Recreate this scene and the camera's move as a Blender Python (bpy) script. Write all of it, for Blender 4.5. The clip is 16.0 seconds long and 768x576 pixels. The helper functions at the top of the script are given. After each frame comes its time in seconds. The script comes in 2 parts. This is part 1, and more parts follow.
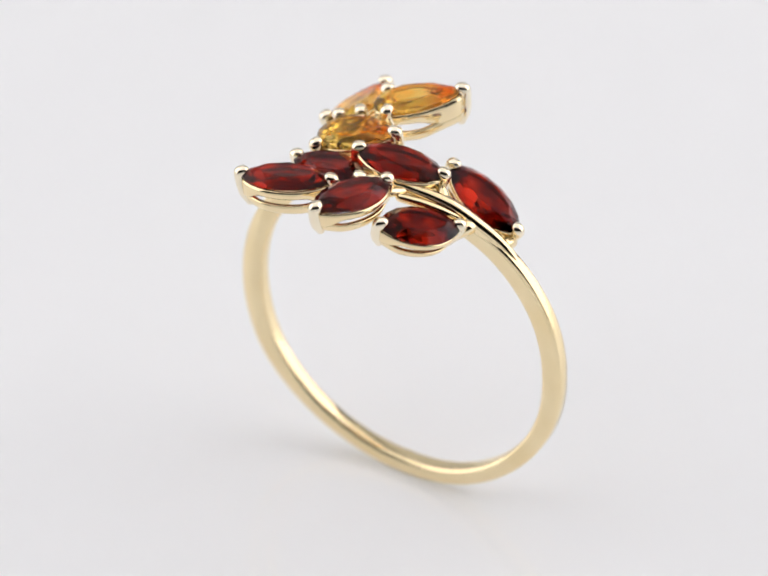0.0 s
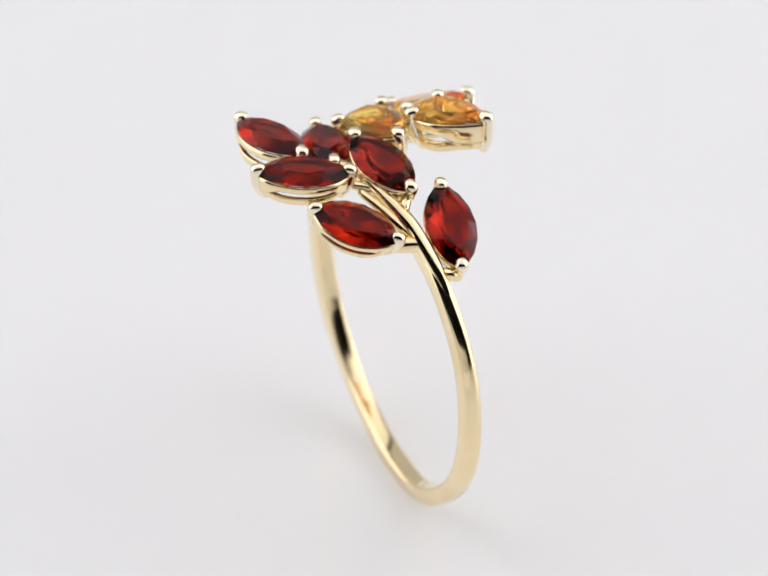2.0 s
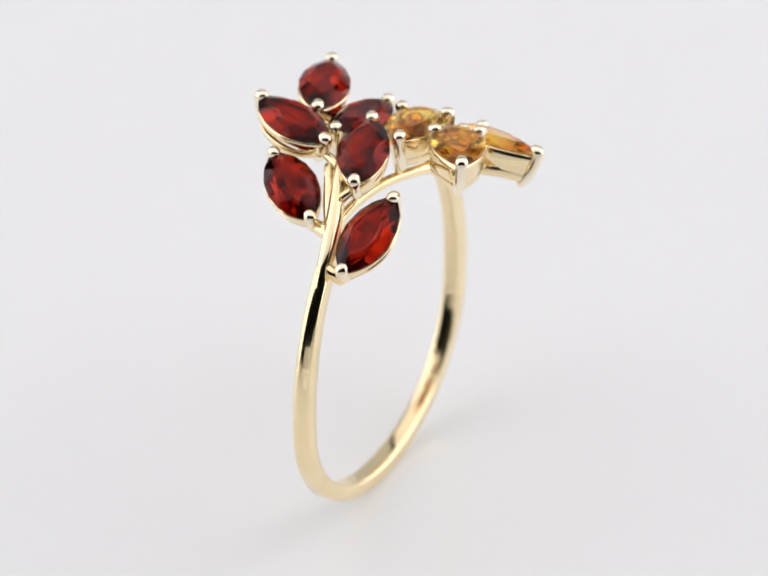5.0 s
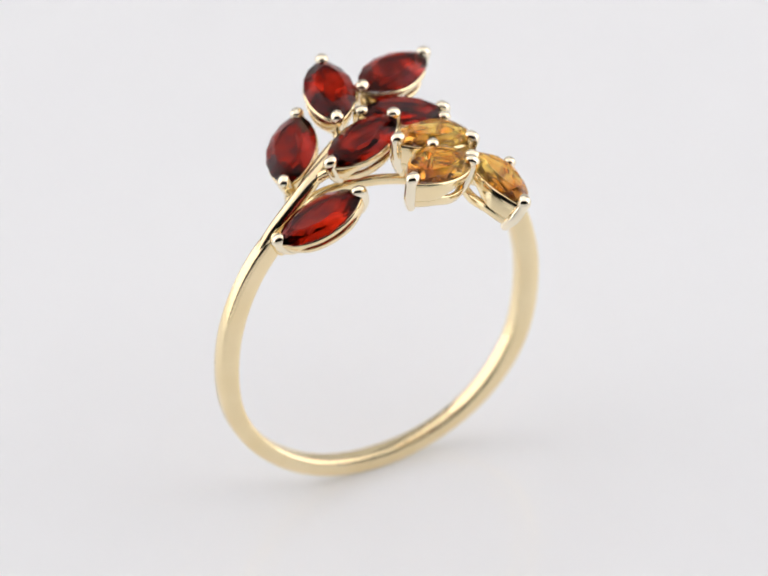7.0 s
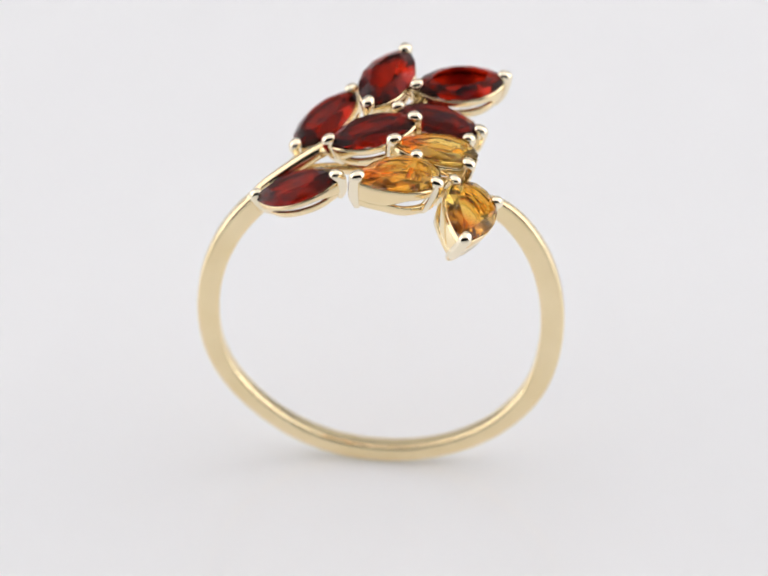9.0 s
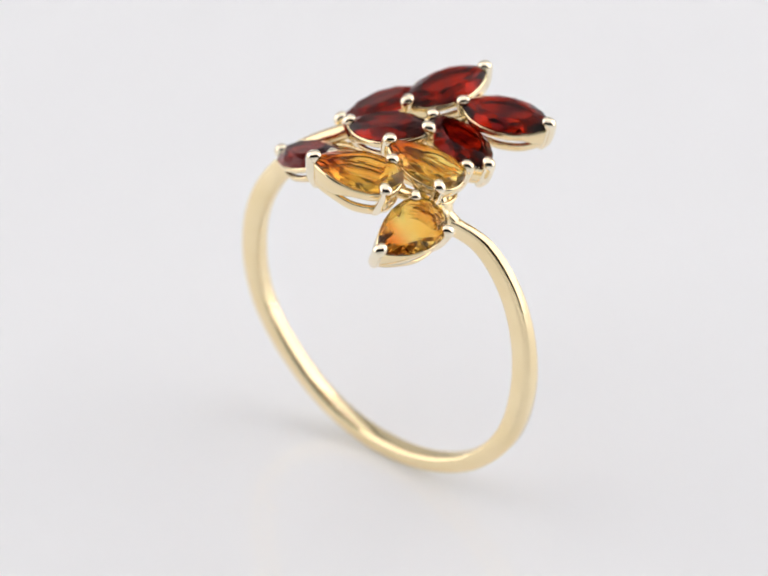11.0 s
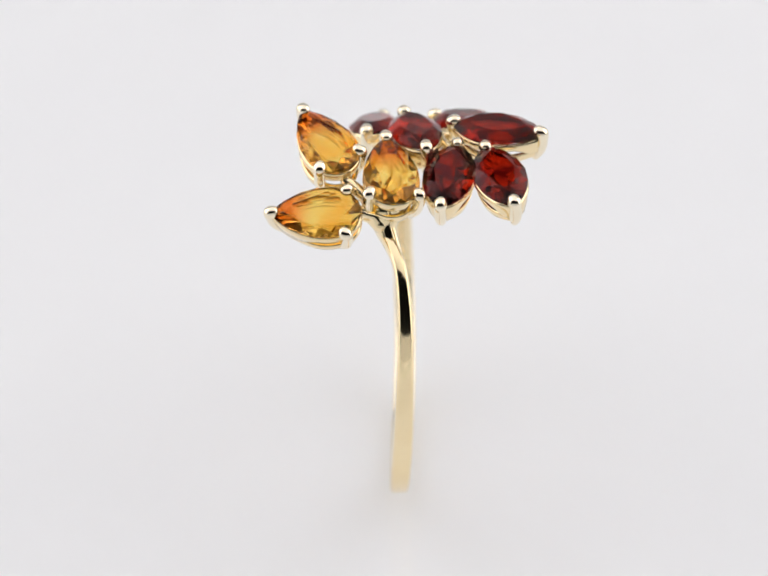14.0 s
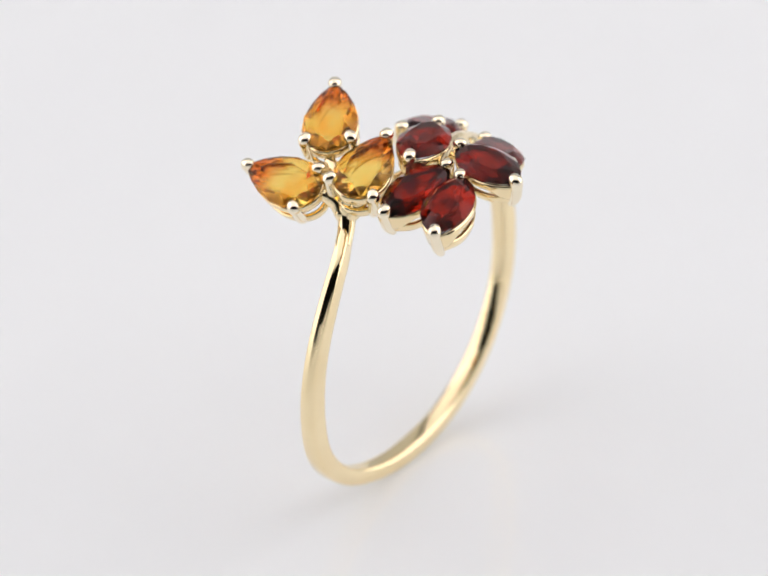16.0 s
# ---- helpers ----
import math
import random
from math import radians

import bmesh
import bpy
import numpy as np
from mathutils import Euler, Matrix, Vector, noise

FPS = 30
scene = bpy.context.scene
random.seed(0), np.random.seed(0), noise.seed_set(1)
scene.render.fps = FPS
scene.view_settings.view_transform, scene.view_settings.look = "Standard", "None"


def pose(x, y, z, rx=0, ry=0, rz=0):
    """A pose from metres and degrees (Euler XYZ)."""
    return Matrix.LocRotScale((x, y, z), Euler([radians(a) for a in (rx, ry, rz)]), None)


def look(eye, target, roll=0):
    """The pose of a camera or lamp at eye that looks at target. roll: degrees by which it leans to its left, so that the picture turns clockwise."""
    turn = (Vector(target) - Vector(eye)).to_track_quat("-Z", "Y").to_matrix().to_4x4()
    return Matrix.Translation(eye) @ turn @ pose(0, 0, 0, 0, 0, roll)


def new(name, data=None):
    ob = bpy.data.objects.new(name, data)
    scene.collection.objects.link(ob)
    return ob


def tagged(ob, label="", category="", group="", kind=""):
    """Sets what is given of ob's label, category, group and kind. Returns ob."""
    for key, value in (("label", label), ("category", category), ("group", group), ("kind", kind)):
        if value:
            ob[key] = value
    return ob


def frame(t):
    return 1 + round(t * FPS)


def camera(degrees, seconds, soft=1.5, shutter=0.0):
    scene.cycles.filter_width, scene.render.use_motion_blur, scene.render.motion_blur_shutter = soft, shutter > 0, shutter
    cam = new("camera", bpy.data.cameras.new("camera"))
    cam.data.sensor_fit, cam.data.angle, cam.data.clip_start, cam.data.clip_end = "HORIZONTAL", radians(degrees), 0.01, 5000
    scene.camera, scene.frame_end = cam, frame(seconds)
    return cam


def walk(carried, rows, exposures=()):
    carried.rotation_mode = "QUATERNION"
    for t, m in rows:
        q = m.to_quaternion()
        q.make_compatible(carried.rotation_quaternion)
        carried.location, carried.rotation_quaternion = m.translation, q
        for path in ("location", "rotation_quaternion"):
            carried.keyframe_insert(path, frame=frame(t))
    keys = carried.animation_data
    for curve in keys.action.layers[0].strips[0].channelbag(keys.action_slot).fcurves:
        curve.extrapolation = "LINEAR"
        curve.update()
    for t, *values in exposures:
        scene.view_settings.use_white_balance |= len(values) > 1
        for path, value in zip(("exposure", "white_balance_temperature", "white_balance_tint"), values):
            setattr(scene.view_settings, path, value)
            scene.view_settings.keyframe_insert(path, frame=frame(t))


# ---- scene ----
# Camera on a stand, long lens, looking down at a ring that turns on a white table.
cam = camera(6.19, 16.0, soft=1.8)
cam.data.dof.use_dof, cam.data.dof.focus_distance, cam.data.dof.aperture_fstop = True, 0.3575, 48.0
AIM = Vector((-0.00054, 0.0, 0.01135))
EYE = AIM + 0.3659 * Vector((0, -math.cos(0.6384), math.sin(0.6384)))
walk(cam, [(0, look(EYE, AIM, -0.66)), (16.0, look(EYE, AIM, -0.66))], exposures=[(0, 0.0), (16.0, 0.0)])

# ---- light: a table with an added glow, a lit diffuser at each side and a weak one above, in a dark room; a low cloth before and, added for reflections, a grey one behind ----
TENT_W, TENT_BACK, TENT_FRONT, TENT_H = 0.42, 0.42, -0.40, 0.50
TOP_Y0, SIDE_X, LOW_H, BACK_H = -0.30, 0.36, 0.11, 0.42
LEFT_GLOW, RIGHT_GLOW, TOP_GLOW, TABLE_GLOW = 0.87, 1.10, 0.38, 0.22
world = bpy.data.worlds.new("world")
scene.world = world
world.use_nodes = True
world.node_tree.nodes["Background"].inputs[0].default_value = (0.5, 0.52, 0.55, 1)
world.node_tree.nodes["Background"].inputs[1].default_value = 0.02


# ---- materials ----
def material(name):
    m = bpy.data.materials.new(name)
    m.use_nodes = True
    nt = m.node_tree
    return m, nt, nt.nodes["Principled BSDF"]


def noise_node(nt, scale, detail=4.0, rough=0.5):
    tc = nt.nodes.new("ShaderNodeTexCoord")
    n = nt.nodes.new("ShaderNodeTexNoise")
    n.inputs["Scale"].default_value = scale
    n.inputs["Detail"].default_value = detail
    n.inputs["Roughness"].default_value = rough
    nt.links.new(tc.outputs["Object"], n.inputs["Vector"])
    return n


def ramp(nt, fac, stops):
    r = nt.nodes.new("ShaderNodeValToRGB")
    el = r.color_ramp.elements
    while len(el) < len(stops):
        el.new(0.5)
    for e, (p, c) in zip(el, stops):
        e.position, e.color = p, (*c, 1)
    nt.links.new(fac, r.inputs[0])
    return r


def bump(nt, height, bsdf, strength, distance):
    b = nt.nodes.new("ShaderNodeBump")
    b.inputs["Strength"].default_value = strength
    b.inputs["Distance"].default_value = distance
    nt.links.new(height, b.inputs["Height"])
    nt.links.new(b.outputs[0], bsdf.inputs["Normal"])


def gold_material(name, c0, c1, rough):
    m, nt, p = material(name)
    p.inputs["Metallic"].default_value = 1
    big = noise_node(nt, 350, 3)
    nt.links.new(ramp(nt, big.outputs[0], [(0.3, c0), (0.7, c1)]).outputs[0], p.inputs["Base Color"])
    fine = noise_node(nt, 5200, 3)
    mr = nt.nodes.new("ShaderNodeMapRange")
    mr.inputs["To Min"].default_value = rough * 0.6
    mr.inputs["To Max"].default_value = rough * 1.5
    nt.links.new(fine.outputs[0], mr.inputs[0])
    nt.links.new(mr.outputs[0], p.inputs["Roughness"])
    bump(nt, noise_node(nt, 900, 2).outputs[0], p, 0.05, 0.0002)
    return m


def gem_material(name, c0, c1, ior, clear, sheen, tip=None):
    """A clear coloured stone; tip: a colour that paints in the refracted darkening towards a pear's point."""
    m, nt, p = material(name)
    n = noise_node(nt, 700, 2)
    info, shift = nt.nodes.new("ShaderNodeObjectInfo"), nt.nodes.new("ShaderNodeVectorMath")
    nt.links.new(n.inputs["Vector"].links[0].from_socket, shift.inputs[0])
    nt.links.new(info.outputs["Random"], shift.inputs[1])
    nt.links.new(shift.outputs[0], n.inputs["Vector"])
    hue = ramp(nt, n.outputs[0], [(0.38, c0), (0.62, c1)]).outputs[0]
    # gradient along x: the point's optical darkening put into the colour
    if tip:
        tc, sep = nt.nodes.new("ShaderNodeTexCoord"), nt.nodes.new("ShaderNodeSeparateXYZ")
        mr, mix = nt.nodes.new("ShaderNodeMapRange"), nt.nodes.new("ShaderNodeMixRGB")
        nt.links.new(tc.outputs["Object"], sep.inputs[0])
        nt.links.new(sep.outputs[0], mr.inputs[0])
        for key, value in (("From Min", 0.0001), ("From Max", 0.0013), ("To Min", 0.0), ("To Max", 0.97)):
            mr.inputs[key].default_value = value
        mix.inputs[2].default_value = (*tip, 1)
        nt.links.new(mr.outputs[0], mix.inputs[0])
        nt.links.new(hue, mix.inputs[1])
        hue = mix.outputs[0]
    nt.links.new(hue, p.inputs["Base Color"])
    p.inputs["Transmission Weight"].default_value = clear
    p.inputs["Roughness"].default_value = 0.03
    p.inputs["IOR"].default_value = ior
    p.inputs["Specular Tint"].default_value = (sheen, sheen * 0.92, sheen, 1)
    return m


GOLD = gold_material("yellow_gold", (0.90, 0.735, 0.435), (0.95, 0.80, 0.515), 0.10)
PRONG_GOLD = gold_material("polished_pale_gold", (0.91, 0.81, 0.61), (0.95, 0.87, 0.70), 0.06)
# garnet: the facets' dark and bright spots painted as noise blotches
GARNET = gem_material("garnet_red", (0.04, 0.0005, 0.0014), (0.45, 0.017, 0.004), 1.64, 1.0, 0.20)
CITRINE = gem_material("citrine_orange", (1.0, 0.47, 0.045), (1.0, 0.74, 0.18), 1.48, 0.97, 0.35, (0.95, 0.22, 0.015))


def table_material():
    m, nt, p = material("glossy_white_acrylic")
    n = noise_node(nt, 9, 3)
    nt.links.new(ramp(nt, n.outputs[0], [(0.35, (0.675, 0.675, 0.69)), (0.65, (0.695, 0.69, 0.705))]).outputs[0], p.inputs["Base Color"])
    f = noise_node(nt, 260, 4)
    mr = nt.nodes.new("ShaderNodeMapRange")
    mr.inputs["To Min"].default_value, mr.inputs["To Max"].default_value = 0.05, 0.09
    nt.links.new(f.outputs[0], mr.inputs[0])
    nt.links.new(mr.outputs[0], p.inputs["Roughness"])
    p.inputs["Specular IOR Level"].default_value = 0.5
    # even glow added to the acrylic, which thins the ring's shadow
    p.inputs["Emission Color"].default_value = (0.99, 0.99, 1.0, 1)
    p.inputs["Emission Strength"].default_value = TABLE_GLOW
    return m


def cloth_material(name, col, glow=0.0):
    m, nt, p = material(name)
    n = noise_node(nt, 40, 4)
    lo = tuple(c * 0.95 for c in col)
    r = ramp(nt, n.outputs[0], [(0.3, lo), (0.7, col)])
    nt.links.new(r.outputs[0], p.inputs["Base Color"])
    p.inputs["Roughness"].default_value = 0.9
    if glow:
        nt.links.new(r.outputs[0], p.inputs["Emission Color"])
        p.inputs["Emission Strength"].default_value = glow
    return m


ACRYLIC = table_material()
CLOTH = cloth_material("white_tent_cloth", (0.86, 0.86, 0.86))
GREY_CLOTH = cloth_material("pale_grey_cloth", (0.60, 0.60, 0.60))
LEFT_CLOTH = cloth_material("lit_left_cloth", (1.0, 0.99, 0.99), LEFT_GLOW)
RIGHT_CLOTH = cloth_material("lit_right_cloth", (1.0, 0.99, 0.99), RIGHT_GLOW)
TOP_CLOTH = cloth_material("lit_top_cloth", (1.0, 0.99, 0.99), TOP_GLOW)
DARK = cloth_material("dark_room_paint", (0.04, 0.04, 0.042))


# ---- mesh helpers ----
def mesh_object(name, bm, mat, smooth=False):
    me = bpy.data.meshes.new(name)
    bmesh.ops.recalc_face_normals(bm, faces=bm.faces)
    for f in bm.faces:
        f.smooth = smooth
    bm.to_mesh(me)
    bm.free()
    me.materials.append(mat)
    return new(name, me)


def part(name, bm, mat, parent, label="", smooth=False, at=None):
    ob = mesh_object(name, bm, mat, smooth)
    ob.parent = parent
    if at is not None:
        ob.matrix_basis = at
    return tagged(ob, label)


def slab(x0, x1, y0, y1, z0, z1):
    bm = bmesh.new()
    bmesh.ops.create_cube(bm, size=1, matrix=Matrix.Translation(((x0 + x1) / 2, (y0 + y1) / 2, (z0 + z1) / 2)) @ Matrix.Diagonal((x1 - x0, y1 - y0, z1 - z0, 1)))
    return bm


def rings_to_bmesh(rings, closed=False, caps=True):
    """A skin over rings of points (each a closed loop of one length)."""
    bm = bmesh.new()
    vs = [[bm.verts.new(p) for p in ring] for ring in rings]
    k = len(vs[0])
    for i in range(len(vs) if closed else len(vs) - 1):
        a, b = vs[i], vs[(i + 1) % len(vs)]
        for j in range(k):
            bm.faces.new((a[j], a[(j + 1) % k], b[(j + 1) % k], b[j]))
    if caps and not closed:
        bm.faces.new(vs[0])
        bm.faces.new(vs[-1])
    return bm


def smooth_path(points, steps):
    """Catmull-Rom through points of any length (tuples of numbers)."""
    pts = [np.array(p, float) for p in points]
    pts = [2 * pts[0] - pts[1]] + pts + [2 * pts[-1] - pts[-2]]
    out = []
    for i in range(1, len(pts) - 2):
        a, b, c, d = pts[i - 1:i + 3]
        for s in range(steps):
            u = s / steps
            out.append(0.5 * (2 * b + (c - a) * u + (2 * a - 5 * b + 4 * c - d) * u * u + (3 * b - a - 3 * c + d) * u ** 3))
    out.append(pts[-2])
    return out


MM = 0.001
CENTRE = 9.47  # height of the hoop's centre over its lowest point, mm


def wire(points, steps=6, sides=12, round_ends=True):
    """A wire through (x, y, z, radius) in mm, with rounded ends."""
    path = smooth_path(points, steps)
    xyz = [Vector(p[:3]) for p in path]
    rad = [float(p[3]) for p in path]
    tang = [(xyz[min(i + 1, len(xyz) - 1)] - xyz[max(i - 1, 0)]).normalized() for i in range(len(xyz))]
    side = tang[0].orthogonal().normalized()
    rings = []

    def ring(c, t, r):
        u = side
        v = t.cross(u).normalized()
        rings.append([(c + r * (math.cos(2 * math.pi * j / sides) * u + math.sin(2 * math.pi * j / sides) * v)) * MM for j in range(sides)])

    if round_ends:
        for s in (0.98, 0.85, 0.5):
            ring(xyz[0] - tang[0] * rad[0] * s, tang[0], rad[0] * math.sqrt(1 - s * s))
    for c, t, r in zip(xyz, tang, rad):
        side = (side - t * side.dot(t)).normalized()
        ring(c, t, r)
    if round_ends:
        for s in (0.5, 0.85, 0.98):
            ring(xyz[-1] + tang[-1] * rad[-1] * s, tang[-1], rad[-1] * math.sqrt(1 - s * s))
    return rings_to_bmesh(rings)


# ---- the tent and the table ----
def setting():
    w, yb, yf, h = TENT_W, TENT_BACK, TENT_FRONT, TENT_H
    tagged(mesh_object("table_top", slab(-w - 0.1, w + 0.1, yf - 0.1, yb + 0.1, -0.02, 0), ACRYLIC), "glossy white acrylic table, with a faint even glow added", "table top", kind="structure")
    # unseen cloth, its grey set for what the gold and stones mirror
    tagged(mesh_object("wall_back", slab(-w, w, yb, yb + 0.004, 0.0005, BACK_H), GREY_CLOTH), "plain pale grey cloth added behind the table, out of view", "wall", kind="structure")
    tagged(mesh_object("wall_front", slab(-w, w, yf - 0.004, yf, 0.0005, LOW_H), CLOTH), "low plain white cloth before the table", "wall", kind="structure")
    tagged(mesh_object("light_panel_left", slab(-SIDE_X - 0.004, -SIDE_X, -0.16, 0.32, 0.0005, h), LEFT_CLOTH), "lit white diffuser panel beside the table", "light panel", kind="structure")
    tagged(mesh_object("light_panel_right", slab(SIDE_X, SIDE_X + 0.004, -0.16, 0.32, 0.0005, h), RIGHT_CLOTH), "lit white diffuser panel beside the table", "light panel", kind="structure")
    tagged(mesh_object("ceiling_cloth", slab(-w, w, TOP_Y0, yb + 0.004, h + 0.0005, h + 0.0045), TOP_CLOTH), "lit white diffuser cloth over the table", "light panel", kind="structure")
    # the dark room round it
    rx, ry, rz0, rz1, th = 1.1, 1.1, -0.02, 1.5, 0.02
    for name, box in (("wall_north", (-rx, rx, ry, ry + th, rz0, rz1)), ("wall_south", (-rx, rx, -ry - th, -ry, rz0, rz1)),
                      ("wall_east", (rx, rx + th, -ry - th, ry + th, rz0, rz1)), ("wall_west", (-rx - th, -rx, -ry - th, ry + th, rz0, rz1)),
                      ("ceiling", (-rx - th, rx + th, -ry - th, ry + th, rz1, rz1 + th)), ("floor", (-rx - th, rx + th, -ry - th, ry + th, rz0 - th, rz0))):
        tagged(mesh_object(name, slab(*box), DARK), "plain dark matt surface of the room", name.split("_")[0], kind="structure")


setting()


# ---- the ring ----
def hoop(parent):
    """The shank: angle, height of the section, its width, sideways shift, outer radius; thin where it bridges under the leaves."""
    rows = [(-90, 0.87, 1.05, 0.16, 9.54), (-68, 0.88, 1.02, -0.02, 9.62), (-45, 0.86, 0.99, -0.15, 9.58), (-22, 0.91, 0.99, -0.14, 9.59),
            (0, 1.03, 0.96, -0.13, 9.50), (20, 1.08, 0.91, -0.20, 9.53), (35, 1.08, 0.87, -0.34, 9.56), (50, 1.04, 0.85, -0.50, 9.56),
            (62, 0.85, 0.75, -0.72, 9.38), (72, 0.5, 0.5, -0.9, 9.05), (90, 0.42, 0.46, -0.1, 8.95), (104, 0.42, 0.46, 0.80, 8.95),
            (111, 0.6, 0.54, 1.22, 9.15), (118, 0.92, 0.72, 0.80, 9.42), (125, 0.97, 0.68, 0.30, 9.57), (134, 1.0, 0.70, -0.10, 9.68),
            (150, 1.06, 0.79, -0.24, 9.60), (170, 1.10, 0.87, -0.13, 9.50), (190, 1.10, 0.96, 0.03, 9.55), (210, 1.01, 0.99, 0.22, 9.72),
            (230, 0.89, 0.97, 0.32, 9.67), (250, 0.85, 0.98, 0.28, 9.56), (270, 0.87, 1.05, 0.16, 9.54)]
    path = smooth_path(rows, 10)[:-1]
    rings = []
    for ang, hgt, wid, lat, ro in path:
        a = math.radians(ang)
        out = Vector((math.cos(a), 0, math.sin(a)))
        sec = []
        hw, ci, co = wid / 2, min(0.24, wid * 0.4, hgt * 0.4), min(0.16, wid * 0.3)
        for cx, cz, r, start in ((hw - ci, -hgt + ci, ci, -90), (hw - co, -co, co, 0), (-hw + co, -co, co, 90), (-hw + ci, -hgt + ci, ci, 180)):
            for k in range(5):
                b = math.radians(start + 22.5 * k)
                sec.append((cx + r * math.cos(b), cz + r * math.sin(b)))
        # a dome on the outside
        sec = [(u, v + (0.16 * (1 - (u / hw) ** 2) if v > -co else 0)) for u, v in sec]
        rings.append([(out * (ro - 0.10 + v) + Vector((0, lat + u, 0)) + Vector((0, 0, CENTRE))) * MM for u, v in sec])
    part("shank", rings_to_bmesh(rings, closed=True), GOLD, parent, "slim polished yellow gold shank, open at the top", smooth=True)


def outline(kind, length, width, n):
    """Points round a stone seen from above; the tip of a pear lies at +x."""
    pts = []
    for i in range(n):
        t = 2 * math.pi * i / n
        if kind == "marquise":
            pts.append((length / 2 * math.cos(t), width / 2 * math.copysign(abs(math.sin(t)) ** 1.38, math.sin(t))))
        else:
            pts.append((length / 2 * math.cos(t), width / 2 * 1.195 * math.sin(t) * abs(math.sin(t / 2)) ** 0.62))
    return pts


def gem(kind, length, width):
    """A brilliant-cut stone in mm, girdle at z = 0: table, stars, kites and halves above; a pear has halves and mains below, a marquise long mains, down to a keel."""
    n = 8
    girdle = outline(kind, length, width, 2 * n)
    base, half = girdle[0::2], girdle[1::2]
    cx = -0.06 * length if kind == "pear" else 0.0

    def level(pts, sx, sy, z):
        return [Vector((cx + (x - cx) * sx, y * sy, z)) * MM for x, y in pts]

    bm = bmesh.new()
    add = lambda pts: [bm.verts.new(p) for p in pts]
    flat = (0.66, 0.62, 0.36) if kind == "pear" else (0.64, 0.58, 0.46)
    table = add(level(base, *flat))
    crown = add(level(half, 0.85, 0.82, 0.24))
    top = add(level(girdle, 1, 1, 0.03))
    low = add(level(girdle, 1, 1, -0.03))
    if kind == "pear":
        pav = add(level(half, 0.80, 0.76, -0.34))
        keel = add(level(base, 0.52, 0.40, -0.50))
    else:
        keel = add(level(base, 0.42, 0.22, -0.64))
    bm.faces.new(table)
    for i in range(n):
        j, m, g, h, k = (i + 1) % n, (i - 1) % n, 2 * i, 2 * i + 1, (2 * i + 2) % (2 * n)
        bm.faces.new((table[i], table[j], crown[i]))
        bm.faces.new((table[i], crown[i], top[g]))
        bm.faces.new((table[i], top[g], crown[m]))
        bm.faces.new((crown[i], top[h], top[g]))
        bm.faces.new((crown[i], top[k], top[h]))
        bm.faces.new((top[g], top[h], low[h], low[g]))
        bm.faces.new((top[h], top[k], low[k], low[h]))
        if kind == "pear":
            bm.faces.new((pav[i], low[g], low[h]))
            bm.faces.new((pav[i], low[h], low[k]))
            bm.faces.new((keel[i], low[g], pav[i]))
            bm.faces.new((keel[i], pav[m], low[g]))
            bm.faces.new((keel[i], pav[i], keel[j]))
        else:
            bm.faces.new((keel[i], low[g], low[h]))
            bm.faces.new((keel[i], low[h], keel[j]))
            bm.faces.new((keel[j], low[h], low[k]))
    bm.faces.new(keel[::-1])
    return bm


def collet(kind, length, width, deep=1.0):
    """The gold cup under a stone: an upper rail at the girdle and a smaller lower rail, with a slot between that closes at the tips, in mm."""
    n = 64
    pts = outline(kind, length, width, n)
    bm = bmesh.new()
    if kind == "pear":
        upper = ((-0.12, -0.12), (0.00, -0.20), (-0.01, -0.45), (-0.08, -0.72), (-0.14, -0.80), (-0.24, -0.74), (-0.20, -0.18))
        lower = ((-0.18, -1.26), (-0.10, -1.34), (-0.20, -1.82), (-0.28, -1.90), (-0.42, -1.84), (-0.38, -1.32))
        drop, rise = 0.62, 0.20
    else:
        upper = ((-0.12, -0.12), (-0.01, -0.20), (0.0, -0.38), (-0.05, -0.54), (-0.09, -0.60), (-0.20, -0.55), (-0.20, -0.18))
        lower = ((-0.20, -0.98), (-0.14, -1.04), (-0.26, -1.46), (-0.36, -1.54), (-0.52, -1.48), (-0.42, -1.02))
        drop, rise = 0.56, 0.12
    for k, sec in enumerate((upper, lower)):
        loops = []
        for off, z in sec:
            sx, sy = (length / 2 + off) / (length / 2), (width / 2 + off) / (width / 2)
            loop = []
            for x, y in pts:
                u = (x if kind == "pear" else abs(x)) / (length / 2)
                w = min(1.0, max(0.0, (u + 0.15) / 0.7 if kind == "pear" else (u - 0.5) / 0.42))
                w = w * w * (3 - 2 * w)
                zz = z - (drop * w * 0.8 if z < -0.5 else 0) if k == 0 else z + rise * w
                loop.append(bm.verts.new(Vector((x * sx, y * sy, zz * deep)) * MM))
            loops.append(loop)
        for a, b in zip(loops, loops[1:] + loops[:1]):
            for i in range(n):
                bm.faces.new((a[i], a[(i + 1) % n], b[(i + 1) % n], b[i]))
    return bm


def prong(x, y, top, deep=1.0):
    """A claw at (x, y) whose rounded tip leans over the stone; top is the height of its tip, mm."""
    d = Vector((x, y, 0)).normalized()
    at = lambda f, z, r: (x + d.x * f, y + d.y * f, z, r)
    return wire([at(-0.38, -1.48 * deep, 0.24), at(-0.10, -0.95 * deep, 0.31), at(0.08, -0.2, 0.30), at(0.06, top - 0.34, 0.35), at(-0.06, top - 0.25, 0.34)], 5, 14)


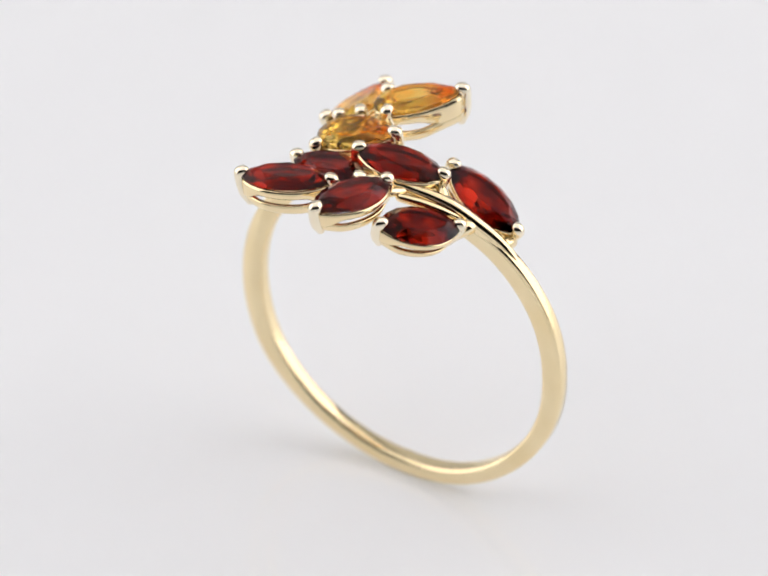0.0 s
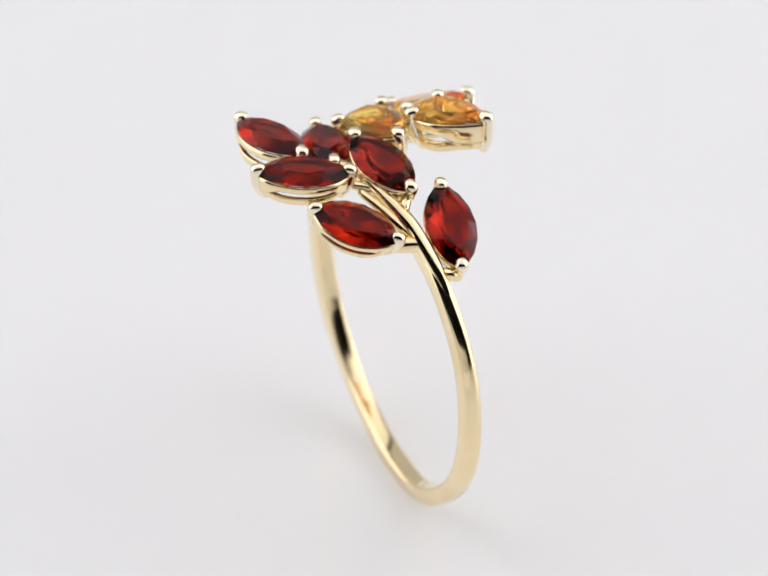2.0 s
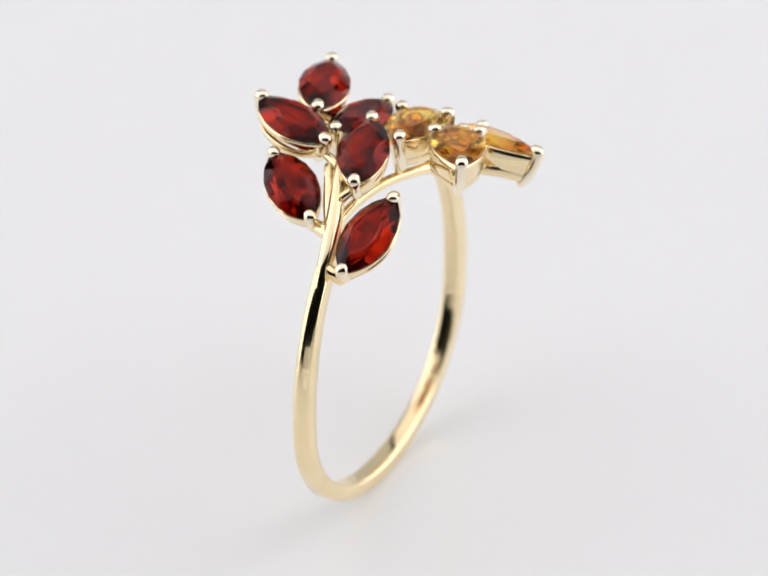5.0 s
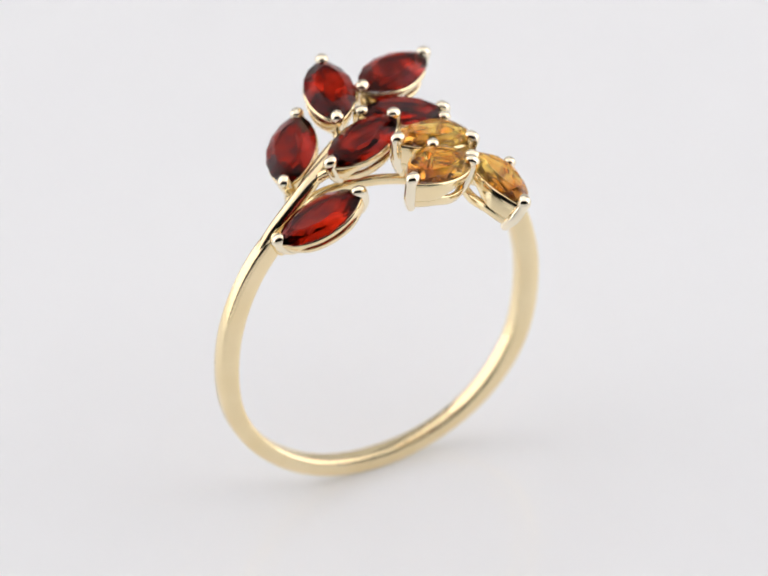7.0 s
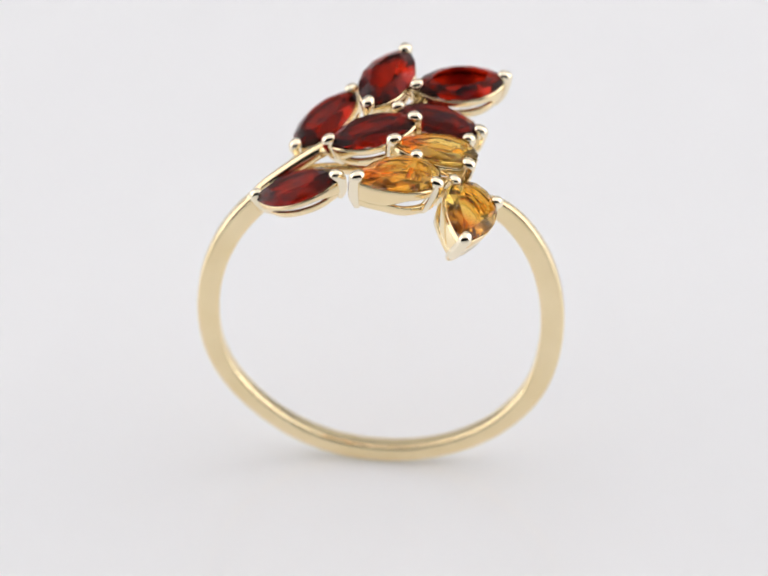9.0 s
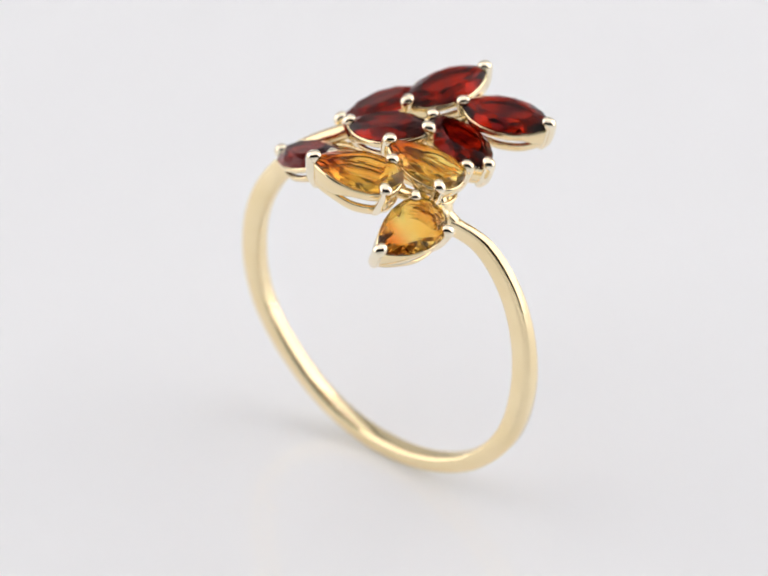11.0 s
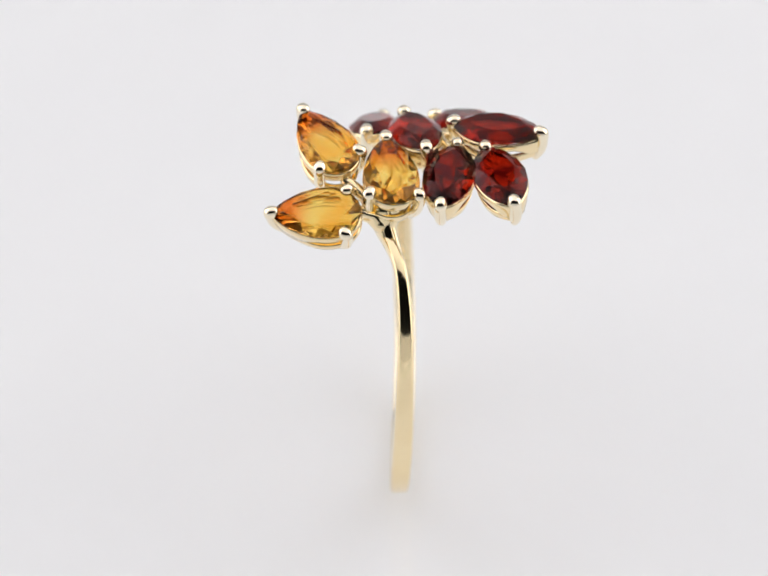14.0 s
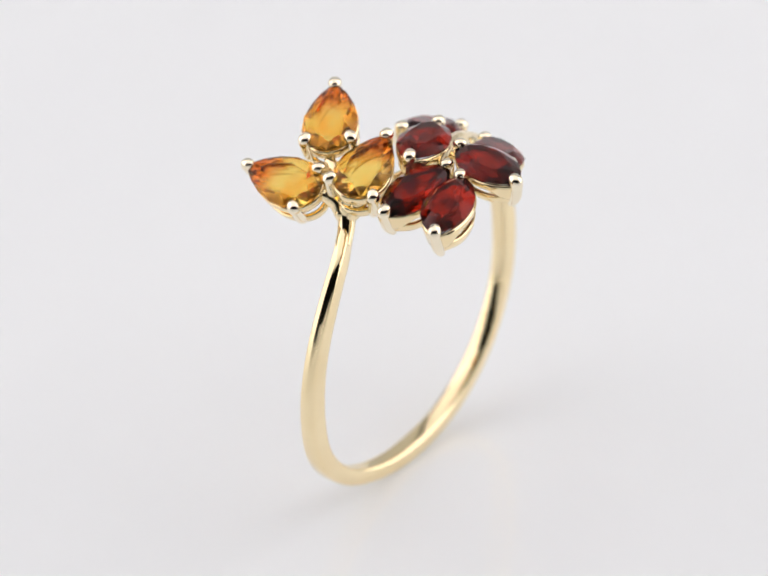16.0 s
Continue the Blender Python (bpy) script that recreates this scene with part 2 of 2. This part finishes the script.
def stone_pose(origin, along, up):
    x = Vector(along).normalized()
    z = Vector(up)
    z = (z - x * z.dot(x)).normalized()
    y = z.cross(x)
    m = Matrix((x, y, z)).transposed().to_4x4()
    return Matrix.Translation((Vector(origin) + Vector((0, 0, CENTRE))) * MM) @ m


DROP = 0.40  # how far the girdle lies under the claws' tips, mm


def marquise(parent, outer, inner, deep):
    o, i = Vector(outer), Vector(inner)
    mid = (o + i) / 2
    up = Vector((mid.x, 0, mid.z)).normalized()
    along = (o - i).normalized()
    up = (up - along * up.dot(along)).normalized()
    length = (o - i).length + 0.15
    m = stone_pose(mid - up * DROP, along, up)
    cup = part("marquise_setting", collet("marquise", length, 2.68, deep), GOLD, parent, "open yellow gold cup of two rails", True, m)
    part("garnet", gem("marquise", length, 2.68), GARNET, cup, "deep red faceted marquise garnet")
    r = (o - i).length / 2
    part("prong", prong(r, 0, DROP, deep), PRONG_GOLD, cup, "rounded pale gold claw", True)
    part("prong", prong(-r, 0, DROP, deep), PRONG_GOLD, cup, "rounded pale gold claw", True)


def pear(parent, tip, first, second, over):
    t, a, b = Vector(tip), Vector(first), Vector(second)
    back = (a + b) / 2
    along = (t - back).normalized()
    up = (a - t).cross(b - t).normalized()
    if up.z < 0:
        up = -up
    length = (t - back).length + over
    mid = t - along * (length / 2 - 0.08)
    m = stone_pose(mid - up * DROP, along, up)
    cup = part("pear_setting", collet("pear", length, 2.9, 0.94), GOLD, parent, "open yellow gold cup of two rails", True, m)
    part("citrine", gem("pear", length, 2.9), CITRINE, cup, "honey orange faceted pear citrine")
    inv = m.inverted()
    for p in (t, a, b):
        q = inv @ ((p + Vector((0, 0, CENTRE))) * MM) / MM
        part("prong", prong(q.x, q.y, DROP, 1.12), PRONG_GOLD, cup, "rounded pale gold claw", True)


def build_ring():
    ring = new("ring")
    tagged(ring, "yellow gold leaf ring with red garnets, orange citrines, standing upright", "ring")
    hoop(ring)
    up = lambda rows: [(x, y, z + CENTRE, r) for x, y, z, r in rows]
    stem = up([(7.75, -0.24, 4.7, 0.12), (7.0, -0.33, 6.0, 0.26), (5.85, -0.5, 7.4, 0.36), (3.85, -0.92, 8.85, 0.42), (2.7, -1.28, 9.5, 0.38), (1.1, -1.85, 10.1, 0.34), (0.1, -2.3, 10.4, 0.30), (-0.9, -2.85, 10.45, 0.26)])
    part("stem", wire(stem, 8), GOLD, ring, "curved polished gold stem", True)
    strand = up([(4.3, -1.0, 8.4, 0.22), (3.3, -1.5, 9.0, 0.28), (2.2, -2.0, 9.5, 0.28), (1.2, -2.5, 9.85, 0.24)])
    part("strand", wire(strand, 8), GOLD, ring, "second thin gold strand along the stem", True)
    for rows in ([(5.9, -0.25, 7.2, 0.34), (6.0, 0.15, 7.1, 0.34), (6.0, 0.5, 6.9, 0.30)],
                 [(4.5, -0.8, 8.3, 0.40), (4.3, -1.3, 8.3, 0.42), (4.0, -1.9, 8.2, 0.36)],
                 [(3.0, -1.1, 9.2, 0.3), (2.7, -0.8, 9.6, 0.28), (2.3, -0.5, 9.8, 0.26)],
                 [(1.2, -1.8, 9.9, 0.28), (0.9, -2.5, 10.1, 0.26), (0.6, -3.1, 10.2, 0.24)],
                 [(-0.3, -2.5, 10.3, 0.26), (-1.2, -3.6, 10.2, 0.26), (-1.8, -4.3, 10.2, 0.24)],
                 [(-5.3, 0.2, 7.3, 0.36), (-4.75, 0.45, 7.8, 0.44), (-4.35, 0.66, 8.35, 0.48), (-4.2, 0.74, 8.8, 0.50), (-4.15, 0.78, 9.2, 0.44)],
                 [(-4.3, 0.55, 8.4, 0.46), (-4.05, 0.25, 8.9, 0.46), (-3.9, 0.0, 9.5, 0.46)],
                 [(-4.4, 0.85, 8.4, 0.44), (-4.3, 1.3, 8.9, 0.42), (-4.5, 1.9, 9.3, 0.38)],
                 [(-4.5, 0.9, 8.5, 0.36), (-3.6, 1.6, 9.5, 0.34), (-2.9, 2.6, 10.2, 0.30)],
                 [(-1.2, 0.3, 8.9, 0.24), (-1.1, 0.3, 9.6, 0.24), (-1.2, 0.35, 10.3, 0.22)]):
        part("twig", wire(up(rows), 6), GOLD, ring, "short gold link to a stone cup", True)
    # claws' tips, from the hoop's centre, mm: far end, stem end
    for outer, inner, deep in (((1.82, -5.33, 10.44), (4.49, -1.98, 9.23), 0.80), ((-0.89, -7.29, 11.72), (0.72, -2.92, 11.40), 0.9),
                         ((-6.12, -5.83, 11.20), (-1.67, -4.48, 11.47), 1.0), ((-1.71, -1.49, 11.61), (2.60, -0.41, 10.79), 0.9),
                         ((2.16, 1.53, 9.99), (6.36, 0.66, 7.94), 0.70), ((-5.11, -2.15, 10.39), (-0.82, -3.11, 11.07), 1.0)):
        marquise(ring, outer, inner, deep)
    for tip, first, second, over in (((-0.90, 0.48, 11.63), (-4.59, -1.14, 10.61), (-4.73, 1.39, 10.88), 0.62),
                               ((0.67, 4.70, 12.34), (-3.27, 3.89, 11.47), (-2.14, 1.88, 11.69), 0.85),
                               ((-4.92, 6.41, 9.91), (-4.14, 2.55, 10.63), (-6.29, 2.68, 9.47), 0.85)):
        pear(ring, tip, first, second, over)
    return ring


ring = build_ring()


def motions():
    """The ring turns evenly about an upright axis beside its base."""
    rows = []
    for k in range(33):
        t = k / 2
        turn = 0.35 - 17.1 * t
        spot = Matrix.Rotation(radians(turn), 4, "Z") @ Vector((0.000411, -0.000788, 0))
        rows.append((t, pose(spot.x, spot.y, 0.00014, -0.81, 0, -30.79 + turn)))
    walk(ring, rows)


motions()
